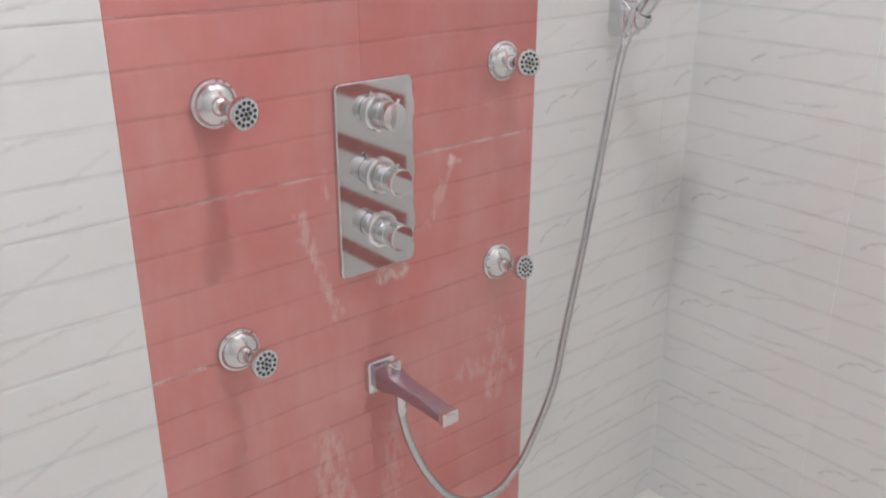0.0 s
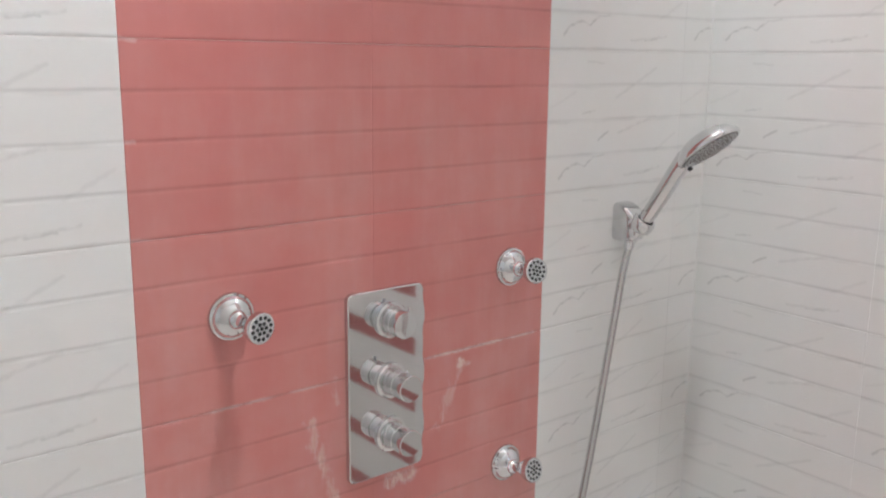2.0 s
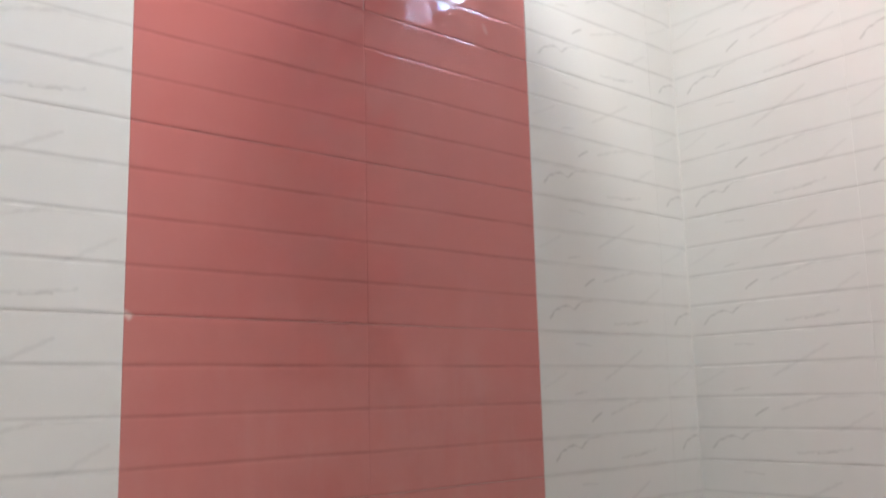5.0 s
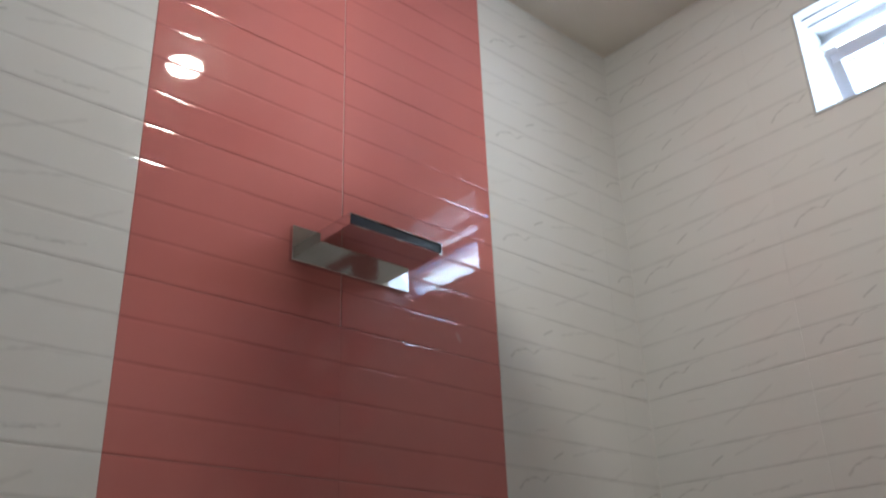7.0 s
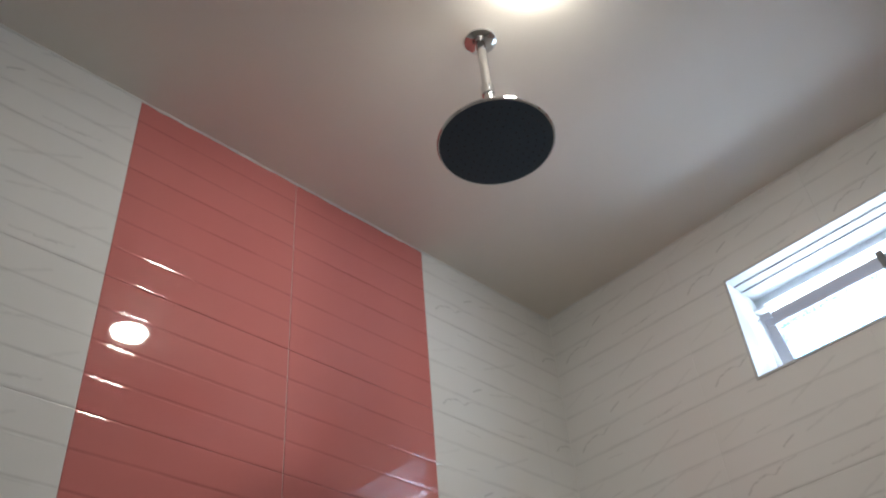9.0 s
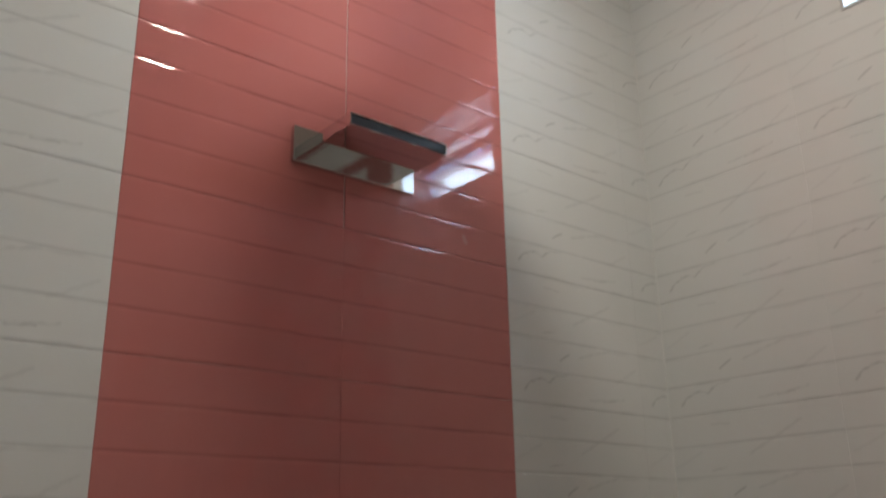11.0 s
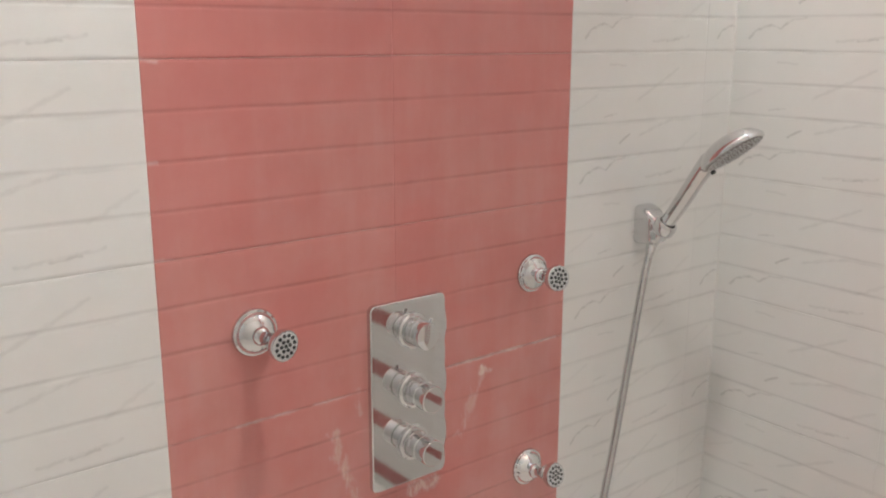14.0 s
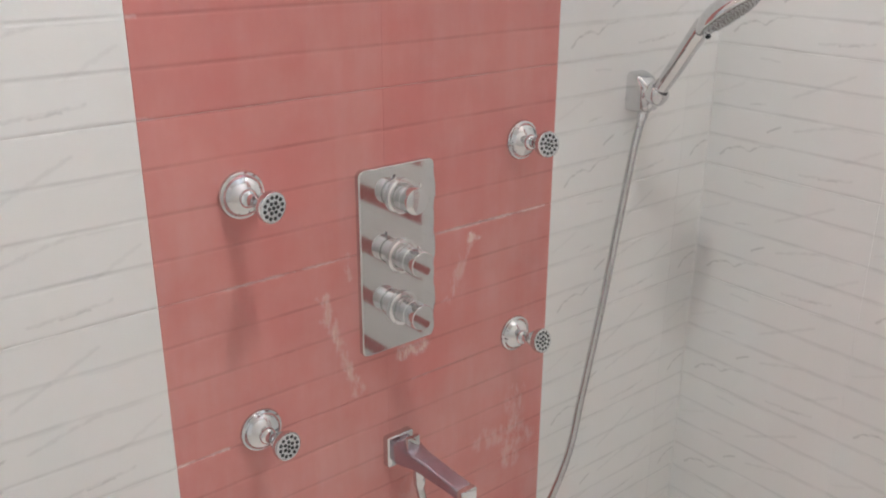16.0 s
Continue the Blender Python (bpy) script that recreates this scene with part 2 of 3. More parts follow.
SATIN = make_plain("wrapped_chrome", (.36, .29, .335), (.56, .47, .53), .20, 75, .0011, .85)
RUBBER = make_plain("black_rubber", (.012, .013, .015), (.03, .032, .035), .55, 200)
FACE_GREY = make_plain("pale_spray_face", (.62, .63, .64), (.70, .71, .72), .35, 150)
SPRAY_GREY = make_plain("grey_spray_plate", (.20, .19, .18), (.28, .27, .26), .4, 150)
NAVY = make_plain("dark_silicone_plate", (.034, .068, .112), (.046, .086, .135), .45, 60)
SLOT = make_plain("dark_slot", (.010, .013, .020), (.02, .024, .034), .5, 60)
FRAME_WHITE = make_plain("white_window_frame", (.72, .73, .74), (.80, .81, .82), .35, 40, .0002)
FRAME_ALU = make_plain("grey_aluminium", (.60, .61, .68), (.68, .69, .76), .45, 60, .0002)
# reveal colour darkened to offset the strong skylight lamp beside it
DARKENED_REVEAL = make_plain("darkened_reveal", (.50, .50, .505), (.58, .58, .585), .45, 30, .0006)
REVEAL = make_plain("white_reveal_paint", (.72, .71, .69), (.80, .79, .78), .6, 30, .0006)
GLASS = make_glass()
BLUE_FRINGE = make_blue_fringe()
LED = make_glow("led_diffuser", (1.0, .955, .90), LAMP_STRENGTH)
HOSE = make_plain("hose_metal", (.52, .52, .525), (.60, .60, .605), .22, 200, 0, 1.0)
CREAM_WALL = make_plain("cream_wall_paint", (.80, .775, .74), (.85, .825, .79), .5, 20, .0004)


# ---- mesh helpers ----
def finish(bm, name, mat, smooth=True, angle=35):
    me = bpy.data.meshes.new(name)
    bmesh.ops.recalc_face_normals(bm, faces=bm.faces)
    if smooth:
        for f in bm.faces:
            f.smooth = True
        for e in bm.edges:
            if len(e.link_faces) == 2 and e.calc_face_angle(0) > radians(angle):
                e.smooth = False
        for f in bm.faces:          # flat plates stay optically flat inside their rounded rims
            if len(f.verts) >= 8:
                f.smooth = False
    bm.to_mesh(me)
    bm.free()
    me.materials.append(mat)
    return me


def part(name, bm, mat, parent=None, label="", angle=35):
    ob = new(name, finish(bm, name, mat, True, angle))
    if parent is not None:
        ob.parent = parent
    if label:
        tagged(ob, label)
    return ob


def thing(name, place, label, category, group=""):
    ob = new(name)
    ob.empty_display_size = .05
    ob.matrix_world = place
    return tagged(ob, label, category, group)


def box(bm, lo, hi, bevel=0.0, segments=2):
    r = bmesh.ops.create_cube(bm, size=1)
    vs = r["verts"]
    for v in vs:
        v.co = Vector([lo[i] + (v.co[i] + .5) * (hi[i] - lo[i]) for i in range(3)])
    if bevel:
        es = list({e for v in vs for e in v.link_edges})
        bmesh.ops.bevel(bm, geom=es, offset=bevel, segments=segments, profile=.6, affect="EDGES")
    return bm


def lathe(profile, axis="-Y", steps=40, m=None):
    """A turned piece: rows of (radius, distance along the axis), closed at radius 0."""
    bm = bmesh.new()
    rings = []
    for r, d in profile:
        if r <= 1e-6:
            rings.append([bm.verts.new((0, -d, 0))])
        else:
            rings.append([bm.verts.new((r * math.cos(2 * math.pi * k / steps), -d, r * math.sin(2 * math.pi * k / steps))) for k in range(steps)])
    for a, b in zip(rings, rings[1:]):
        for k in range(steps):
            k2 = (k + 1) % steps
            if len(a) == 1 and len(b) > 1:
                bm.faces.new((a[0], b[k], b[k2]))
            elif len(b) == 1 and len(a) > 1:
                bm.faces.new((a[k], b[0], a[k2]))
            elif len(a) > 1:
                bm.faces.new((a[k], b[k], b[k2], a[k2]))
    if axis == "-Z":
        bm.transform(Matrix.Rotation(radians(90), 4, "X"))
    if m is not None:
        bm.transform(m)
    return bm


def outline_plate(points, depth, bevel, y=0.0):
    """A plate with that outline in x and z, standing out from y by depth towards -y."""
    bm = bmesh.new()
    back = [bm.verts.new((x, y, z)) for x, z in points]
    f = bm.faces.new(back)
    r = bmesh.ops.extrude_face_region(bm, geom=[f])
    top = [g for g in r["geom"] if isinstance(g, bmesh.types.BMVert)]
    for v in top:
        v.co.y -= depth
    es = [e for e in bm.edges if all(abs(v.co.y - (y - depth)) < 1e-6 for v in e.verts)]
    bmesh.ops.bevel(bm, geom=es, offset=bevel, segments=3, profile=.5, affect="EDGES")
    return bm


def rounded(x0, x1, z0, z1, r, n=6):
    pts = []
    for cx, cz, a0 in ((x1 - r, z1 - r, 0), (x0 + r, z1 - r, 90), (x0 + r, z0 + r, 180), (x1 - r, z0 + r, 270)):
        for k in range(n + 1):
            a = radians(a0 + 90 * k / n)
            pts.append((cx + r * math.cos(a), cz + r * math.sin(a)))
    return pts


def tube(points, radius, steps=12, taper=None):
    """A round tube along points (already dense); taper gives each ring's radius."""
    bm = bmesh.new()
    pts = [Vector(p) for p in points]
    rings, up = [], Vector((0.2, -1, .1)).normalized()
    for i, p in enumerate(pts):
        t = (pts[min(i + 1, len(pts) - 1)] - pts[max(i - 1, 0)]).normalized()
        side = t.cross(up).normalized()
        nrm = side.cross(t).normalized()
        r = taper(i) if taper else radius
        rings.append([bm.verts.new(p + r * (math.cos(2 * math.pi * k / steps) * side + math.sin(2 * math.pi * k / steps) * nrm)) for k in range(steps)])
    for a, b in zip(rings, rings[1:]):
        for k in range(steps):
            bm.faces.new((a[k], a[(k + 1) % steps], b[(k + 1) % steps], b[k]))
    bm.faces.new(rings[0])
    bm.faces.new(rings[-1])
    return bm


def spline(points, n):
    """n points evenly set along a smooth line through the given ones."""
    P = [np.array(p, float) for p in points]
    P = [2 * P[0] - P[1]] + P + [2 * P[-1] - P[-2]]
    out = []
    for i in range(1, len(P) - 2):
        for u in np.linspace(0, 1, 60, endpoint=False):
            a, b, c, d = P[i - 1:i + 3]
            out.append(.5 * ((2 * b) + (c - a) * u + (2 * a - 5 * b + 4 * c - d) * u * u + (3 * b - a - 3 * c + d) * u ** 3))
    out.append(P[-2])
    out = np.array(out)
    s = np.r_[0, np.cumsum(np.linalg.norm(np.diff(out, axis=0), axis=1))]
    q = np.linspace(0, s[-1], n)
    return np.column_stack([np.interp(q, s, out[:, k]) for k in range(3)])


# ---- the room's shell ----
GR = .0009   # how far the joints lie behind the tile faces
bm = bmesh.new()
box(bm, (XL - .12, GR, -.1), (XR + .3, .15, CEIL + .1))
wall_back = tagged(part("wall_back", bm, GROUT), "shower wall of white marbled tiles with a pink tiled panel", "wall", kind="structure")

bm = bmesh.new()
X0, X1 = XR + GR, XR + .20
box(bm, (X0, YF - .12, -.1), (X1, GR, WIN_Z0))
box(bm, (X0, YF - .12, WIN_Z1), (X1, GR, CEIL + .1))
box(bm, (X0, WIN_Y0, WIN_Z0), (X1, GR, WIN_Z1))
box(bm, (X0, YF - .12, WIN_Z0), (X1, WIN_Y1, WIN_Z1))
wall_right = tagged(part("wall_right", bm, GROUT), "white marbled tile wall with a high ventilator opening", "wall", kind="structure")

bm = bmesh.new()
box(bm, (XL - .12, YF - .12, -.1), (XL - GR, GR, CEIL + .1))
wall_left = tagged(part("wall_left", bm, GROUT), "white marbled tile wall beside the shower", "wall", kind="structure")
bm = bmesh.new()
box(bm, (XL - GR, YF - .12, -.1), (XR + GR, YF - GR, CEIL + .1))
wall_front = tagged(part("wall_front", bm, CREAM_WALL), "plain cream painted wall opposite the shower panel", "wall", kind="structure")
bm = bmesh.new()
box(bm, (XL - GR, YF - GR, -.1), (XR + GR, GR, 0))
floor = tagged(part("floor", bm, FLOOR_TILE), "pale cream wet-room floor", "floor", kind="structure")
bm = bmesh.new()
box(bm, (XL - GR, YF - GR, CEIL), (XR + GR, GR, CEIL + .1))
ceiling = tagged(part("ceiling", bm, PLASTER), "cream-painted plaster ceiling", "ceiling", kind="structure")


def tile_rows(h):
    """Heights up a tile and depths behind its face: four flat bands with shallow rounded grooves between."""
    w, deep = .0044, .00043
    soft = [(u, deep * .5 * (1 + math.cos(math.pi * u / w))) for u in (.0009, .0018, .0027, .0036)]
    rows = [(0, .004), (.00003, deep)] + soft + [(w, 0), (w + .0008, 0)]
    for k in (1, 2, 3):
        z = .0625 * k
        if z + .0130 < h:
            rows += [(z - w - .0008, 0), (z - w, 0)] + [(z - u, d) for u, d in reversed(soft)] + [(z, deep)] + [(z + u, d) for u, d in soft] + [(z + w, 0), (z + w + .0008, 0)]
    rows += [(h - w - .0008, 0), (h - w, 0)] + [(h - u, d) for u, d in reversed(soft)] + [(h - .00003, deep), (h, .004)]
    return rows


tile_meshes = {}


def tile_mesh(w, h, u0, mat, v0=0.0, gx=.00003):
    key = (round(w, 4), round(h, 4), round(u0, 4), mat.name, v0, gx)
    if key in tile_meshes:
        return tile_meshes[key]
    gap = .00015
    e = gx * .5
    cols = [(gx, .004), (gx + .00002, e), (gx + .0012, e * .2), (gx + .003, 0), (gx + .004, 0), (w - gx - .004, 0), (w - gx - .003, 0), (w - gx - .0012, e * .2), (w - gx - .00002, e), (w - gx, .004)]
    rows = tile_rows(h - 2 * gap)
    me = bpy.data.meshes.new("tile")
    vs = [(x, max(dx, dz) if max(dx, dz) > .002 else dx + dz, gap + z) for z, dz in rows for x, dx in cols]
    n = len(cols)
    fs = [(r * n + c, r * n + c + 1, r * n + n + c + 1, r * n + n + c) for r in range(len(rows) - 1) for c in range(n - 1)]
    me.from_pydata(vs, [], fs)
    inner = [0 < r < len(rows) - 2 and 0 < c < n - 2 for r in range(len(rows) - 1) for c in range(n - 1)]
    me.polygons.foreach_set("use_smooth", inner)      # the hidden sides don't bend the face's shading
    uvl = me.uv_layers.new(name="UVMap")
    for loop in me.loops:
        x, _, z = me.vertices[loop.vertex_index].co
        uvl.data[loop.index].uv = (u0 + x, v0 + z)
    me.materials.append(mat)
    tile_meshes[key] = me
    return me


TH, TW = .25, .375
PW = .3685                                            # the pink panel is two tiles of this width
ROW_Z = [k * TH for k in range(13)]                   # the last row is cut by the ceiling


def row_height(k):
    return min(TH, CEIL - ROW_Z[k])


rng = random.Random(4)


def lay(parent, me, m):
    ob = new("tile", me)
    ob.parent = parent
    j = pose(0, rng.uniform(-.00004, .00004), 0, rng.uniform(-.03, .03), 0, rng.uniform(-.015, .015))
    ob.matrix_world = m @ j
    return ob


def tile_back_wall():
    columns = [(-.375, TW, 0, WHITE_TILE), (-.75, TW, 0, WHITE_TILE), (-1.125, TW, 0, WHITE_TILE), (-1.5, TW, 0, WHITE_TILE), (-1.875, TW, 0, WHITE_TILE), (XL, TW, 0, WHITE_TILE),
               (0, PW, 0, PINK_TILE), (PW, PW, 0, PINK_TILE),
               (2 * PW, TW, 0, WHITE_TILE), (2 * PW + TW, XR - 2 * PW - TW, 0, WHITE_TILE)]
    for x, w, u0, mat in columns:
        for k, z in enumerate(ROW_Z):
            # the joints of the upper pink rows stand wider open
            lay(wall_back, tile_mesh(w, row_height(k), u0, mat, 0.0, .0006 if mat is PINK_TILE and k >= 9 else 0.0), Matrix.Translation((x, 0, z)))


def tile_right_wall():
    turn = Matrix.Rotation(radians(-90), 4, "Z")
    # three plain columns, then tiles blocked in pink and white, which the fittings mirror
    edges = [0.0, -TW, -2 * TW, -1.0, -1.0 - TW, -1.0 - 2 * TW, YF]
    for c, (y, y2) in enumerate(zip(edges, edges[1:])):
        for k, z in enumerate(ROW_Z):
            mat = WHITE_TILE if c < 3 else BANDED_TILE if k < 7 else BLOCKED_TILE
            if k == 11 and c == 1:
                lay(wall_right, tile_mesh(y - WIN_Y0, TH, 0, mat), Matrix.Translation((XR, y, z)) @ turn)
            elif k == 11 and c == 2:
                lay(wall_right, tile_mesh(WIN_Y1 - y2, TH, WIN_Y0 - WIN_Y1, mat), Matrix.Translation((XR, WIN_Y1, z)) @ turn)
            else:
                lay(wall_right, tile_mesh(y - y2, row_height(k), 0, mat), Matrix.Translation((XR, y, z)) @ turn)


def tile_far_wall(parent, length, m):
    """The walls behind the camera: the same tiles, laid as one skin."""
    bm = bmesh.new()
    x = 0.0
    while x < length - .001:
        w = min(TW, length - x)
        for k, z in enumerate(ROW_Z):
            before = len(bm.verts)
            bm.from_mesh(tile_mesh(w, row_height(k), 0, WHITE_TILE))
            bm.verts.ensure_lookup_table()
            for i in range(before, len(bm.verts)):
                bm.verts[i].co += Vector((x, 0, z))
        x += w
    bm.transform(m)
    me = bpy.data.meshes.new("tiles")
    bm.to_mesh(me)
    bm.free()
    me.materials.append(WHITE_TILE)
    ob = new("tiles", me)
    ob.parent = parent
    tagged(ob, "white marbled wall tiles", kind="stuff")


# grout bead down the corner between the two shower walls
bm = bmesh.new()
pts = [(XR - .0018, .0003), (XR - .0012, -.0004), (XR - .0004, -.0012), (XR + .0003, -.0018), (XR + .0006, .0006)]
loop0 = [bm.verts.new((x, y, 0)) for x, y in pts]
loop1 = [bm.verts.new((x, y, CEIL)) for x, y in pts]
for i in range(len(pts)):
    j = (i + 1) % len(pts)
    bm.faces.new((loop0[i], loop0[j], loop1[j], loop1[i]))
tagged(part("trim", bm, REVEAL), "thin white grout bead in the tiled corner", "trim", kind="structure")

# uneven white filler along the top of the tiles
def ceiling_bead(a, b, side):
    bm = bmesh.new()
    rg = random.Random(7)
    a, b, side = Vector(a), Vector(b), Vector(side)
    n = int((b - a).length / .02)
    rings = []
    for i in range(n + 1):
        p = a.lerp(b, i / n)
        h, d = .0035 + rg.uniform(-.0014, .0026), .0016 + rg.uniform(-.0005, .0012)
        rings.append([bm.verts.new(p + side * u + Vector((0, 0, w))) for u, w in ((-.001, .001), (d, .001), (d, -h * .6), (d * .4, -h), (-.001, -h))])
    for p, q in zip(rings, rings[1:]):
        for k in range(5):
            bm.faces.new((p[k], p[(k + 1) % 5], q[(k + 1) % 5], q[k]))
    bm.faces.new(rings[0]), bm.faces.new(rings[-1])
    tagged(part("trim", bm, REVEAL), "thin uneven white filler between the tiles and the ceiling", "trim", kind="structure")


ceiling_bead((XL, 0, CEIL), (XR, 0, CEIL), (0, -1, 0))
ceiling_bead((XR, 0, CEIL), (XR, YF, CEIL), (-1, 0, 0))

# ---- ventilator window ----
def build_window():
    w = tagged(new("window_1"), "small high ventilator window with white frame and a tilted pane", "window", kind="structure")
    w.matrix_world = Matrix.Translation((XR, (WIN_Y0 + WIN_Y1) / 2, WIN_Z0))
    W, H = WIN_Y0 - WIN_Y1, WIN_Z1 - WIN_Z0
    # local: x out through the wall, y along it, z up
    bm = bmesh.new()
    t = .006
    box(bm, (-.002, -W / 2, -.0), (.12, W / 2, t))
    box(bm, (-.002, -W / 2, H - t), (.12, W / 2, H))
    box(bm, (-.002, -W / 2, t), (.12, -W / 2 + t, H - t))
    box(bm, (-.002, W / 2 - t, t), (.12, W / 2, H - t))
    part("reveal", bm, DARKENED_REVEAL, w, "pale grey-white reveal, darkened to offset the window light")
    for x in (.030, .062):
        bm = bmesh.new()
        box(bm, (x, -W / 2 + t, H - t - .0025), (x + .0022, W / 2 - t, H - t))
        part("track_seam", bm, SPRAY_GREY, w, "thin dark seam along the head of the opening")
    bm = bmesh.new()
    f = .026
    box(bm, (.12, -W / 2, 0), (.165, W / 2, f), .003)
    box(bm, (.12, -W / 2, H - f), (.165, W / 2, H), .003)
    box(bm, (.12, -W / 2, f), (.165, -W / 2 + f, H - f), .003)
    box(bm, (.12, W / 2 - f, f), (.165, W / 2, H - f), .003)
    box(bm, (.125, -W / 2 + f, H * .60), (.16, W / 2 - f, H * .60 + .016), .002)
    part("window_frame", bm, FRAME_WHITE, w, "white painted frame")
    for dz in (.045, .072):
        bm = bmesh.new()
        box(bm, (.095, -W / 2 + t, H - dz - .004), (.12, W / 2 - t, H - dz), .001)
        part("frame_bead", bm, FRAME_WHITE, w)
    bm = bmesh.new()
    box(bm, (.138, -W / 2 + f, H * .60 + .016), (.142, W / 2 - f, H - f))
    p = part("pane", bm, GLASS, w, "clear upper pane")
    p.visible_shadow = False
    # the lower sash, tipped inwards at its head
    sash = new("sash", None)
    sash.parent = w
    sash.matrix_world = w.matrix_world @ pose(.120, 0, .034, 0, -24, 0)
    s, sh = .028, H * .56
    bm = bmesh.new()
    a, b = -W / 2 + f + .003, W / 2 - f - .003
    box(bm, (-.012, a, 0), (.010, b, s), .002)
    box(bm, (-.012, a, sh - s), (.010, b, sh), .002)
    box(bm, (-.012, a, s), (.010, a + s, sh - s), .002)
    box(bm, (-.012, b - s, s), (.010, b, sh - s), .002)
    part("sash_frame", bm, FRAME_ALU, sash, "grey aluminium sash frame")
    bm = bmesh.new()
    box(bm, (-.003, a + s, s), (.001, b - s, sh - s))
    p = part("pane", bm, GLASS, sash, "tilted lower pane")
    p.visible_shadow = False
    # added strips: the blue fringe of glare is painted round the pane
    g = .012
    for lo, hi in (((-.0045, a + s, s), (-.0032, b - s, s + g)), ((-.0045, a + s, sh - s - g), (-.0032, b - s, sh - s)),
                   ((-.0045, a + s, s + g), (-.0032, a + s + g, sh - s - g)), ((-.0045, b - s - g, s + g), (-.0032, b - s, sh - s - g))):
        bm = bmesh.new()
        box(bm, lo, hi)
        q = part("edge_fringe", bm, BLUE_FRINGE, sash, "mottled blue strip painting the glare's fringe at the pane's edge")
        q.visible_shadow = False
    bm = bmesh.new()
    box(bm, (-.020, -.10, sh - .014), (-.012, -.085, sh + .008), .002)
    box(bm, (-.030, -.098, sh - .034), (-.014, -.088, sh - .012), .002)
    part("latch", bm, SPRAY_GREY, sash, "small metal latch")
    bm = bmesh.new()
    box(bm, (-.016, b - .030, sh - .012), (-.011, b - .006, sh + .004), .0015)
    box(bm, (-.014, b - .010, sh - .050), (-.011, b - .004, sh - .006), .001)
    part("stay_arm", bm, FRAME_ALU, sash, "small pale metal stay")
    return w


# ---- shower fittings ----
def build_jet(place, rx, rz, spin):
    """A flange flat on the wall; neck and head tilt on their ball joint."""
    jet = thing("body_jet", place, "round chrome body jet with black rubber nozzles on pink tiles", "shower jet", "body jets on the pink panel")
    part("wall_flange", lathe([(0, 0), (.0335, 0), (.0342, .0012), (.0342, .0034), (.0328, .0056), (.0300, .0062), (.0292, .0072), (.0284, .0105), (.0250, .0150), (.0200, .0182), (.0150, .0205), (.0125, .0215)]), CHROME, jet)
    tilt = Matrix.Translation((0, -.026, 0)) @ pose(0, 0, 0, rx, 0, rz) @ Matrix.Rotation(radians(spin), 4, "Y") @ Matrix.Translation((0, .026, 0))
    part("neck", lathe([(.0125, .0195), (.0134, .0215), (.0134, .0240), (.0115, .0275), (.0088, .0300), (.0082, .036), (.0090, .040), (.0108, .043)], steps=28, m=tilt), CHROME, jet)
    head = part("nozzle_head", lathe([(.0085, .041), (.0118, .045), (.0158, .053), (.0195, .0605), (.0212, .0635), (.0220, .0665), (.0220, .0715), (.0214, .0735), (.0200, .0740), (.0198, .0732), (0, .0732)], m=tilt), CHROME, jet)
    part("spray_face", lathe([(.0197, .0734), (.0197, .0739), (0, .0741)], m=tilt), FACE_GREY, head, "pale spray face")
    nub = finish(lathe([(.0027, .0736), (.0027, .0750), (.0019, .0757), (0, .0757)], steps=10), "nozzle", RUBBER)
    for ring, n in ((0, 1), (.0072, 6), (.0150, 12)):
        for k in range(n):
            a = 2 * math.pi * (k + .3 * (ring > .01)) / n
            ob = new("nozzle", nub)
            ob.parent = head
            ob.matrix_basis = tilt @ Matrix.Translation((ring * math.cos(a), 0, ring * math.sin(a)))
    return jet


def build_mixer():
    x0, x1, z0, z1 = .316, .459, .826, 1.133
    mixer = thing("shower_mixer", Matrix.Translation(((x0 + x1) / 2, 0, (z0 + z1) / 2)), "polished chrome mixer plate with three round knobs on pink tiles", "shower mixer")
    w, h = (x1 - x0) / 2, (z1 - z0) / 2
    knobs = (.1030, .0040, -.0855)
    pts = rounded(-w, w, -h, h, .010)
    # the free edge swells a little beside each knob
    right = [(w + .0044 * max(math.exp(-((z - k) / .019) ** 2) for k in knobs), z) for z in np.linspace(-h + .012, h - .012, 40)]
    top = [p for p in pts if p[0] > 0 and p[1] > 0]
    low = [p for p in pts if p[0] > 0 and p[1] < 0]
    left = [p for p in pts if p[0] < 0]
    ring = right + top + left + low
    part("plate", outline_plate(ring, .009, .0022), CHROME, mixer, "mirror-polished chrome plate")
    for n, z in enumerate(knobs):
        length = (.042, .055, .055)[n]
        m = Matrix.Translation((.0065, -.009, z))
        collar = part("collar", lathe([(0, 0), (.0286, 0), (.0292, .0012), (.0288, .0046), (.0270, .0060), (.0232, .0064), (.0205, .0060)], m=m), CHROME, mixer)
        knob = part("knob", lathe([(.0200, .004), (.0202, .006), (.0202, length * .52), (.0194, length * .535), (.0194, length * .56), (.0211, length * .58), (.0213, length * .955), (.0208, length * .985), (.0198, length), (0, length + .0004)], m=m), CHROME, mixer)
        if n < 2:
            a = radians((62, 88)[n])
            pin = lathe([(0, 0), (.0024, .001), (.0024, .005), (.0030, .006), (.0030, .0080), (.0022, .0088), (0, .0088)], steps=14)
            pin.transform(Matrix.Translation((.0065 + .019 * math.cos(a), -.009 - length * .80, z + .019 * math.sin(a))) @ Matrix.Rotation(-a, 4, "Y") @ Matrix.Rotation(radians(90), 4, "Z"))
            part("lever_pin", pin, CHROME, knob)
    return mixer


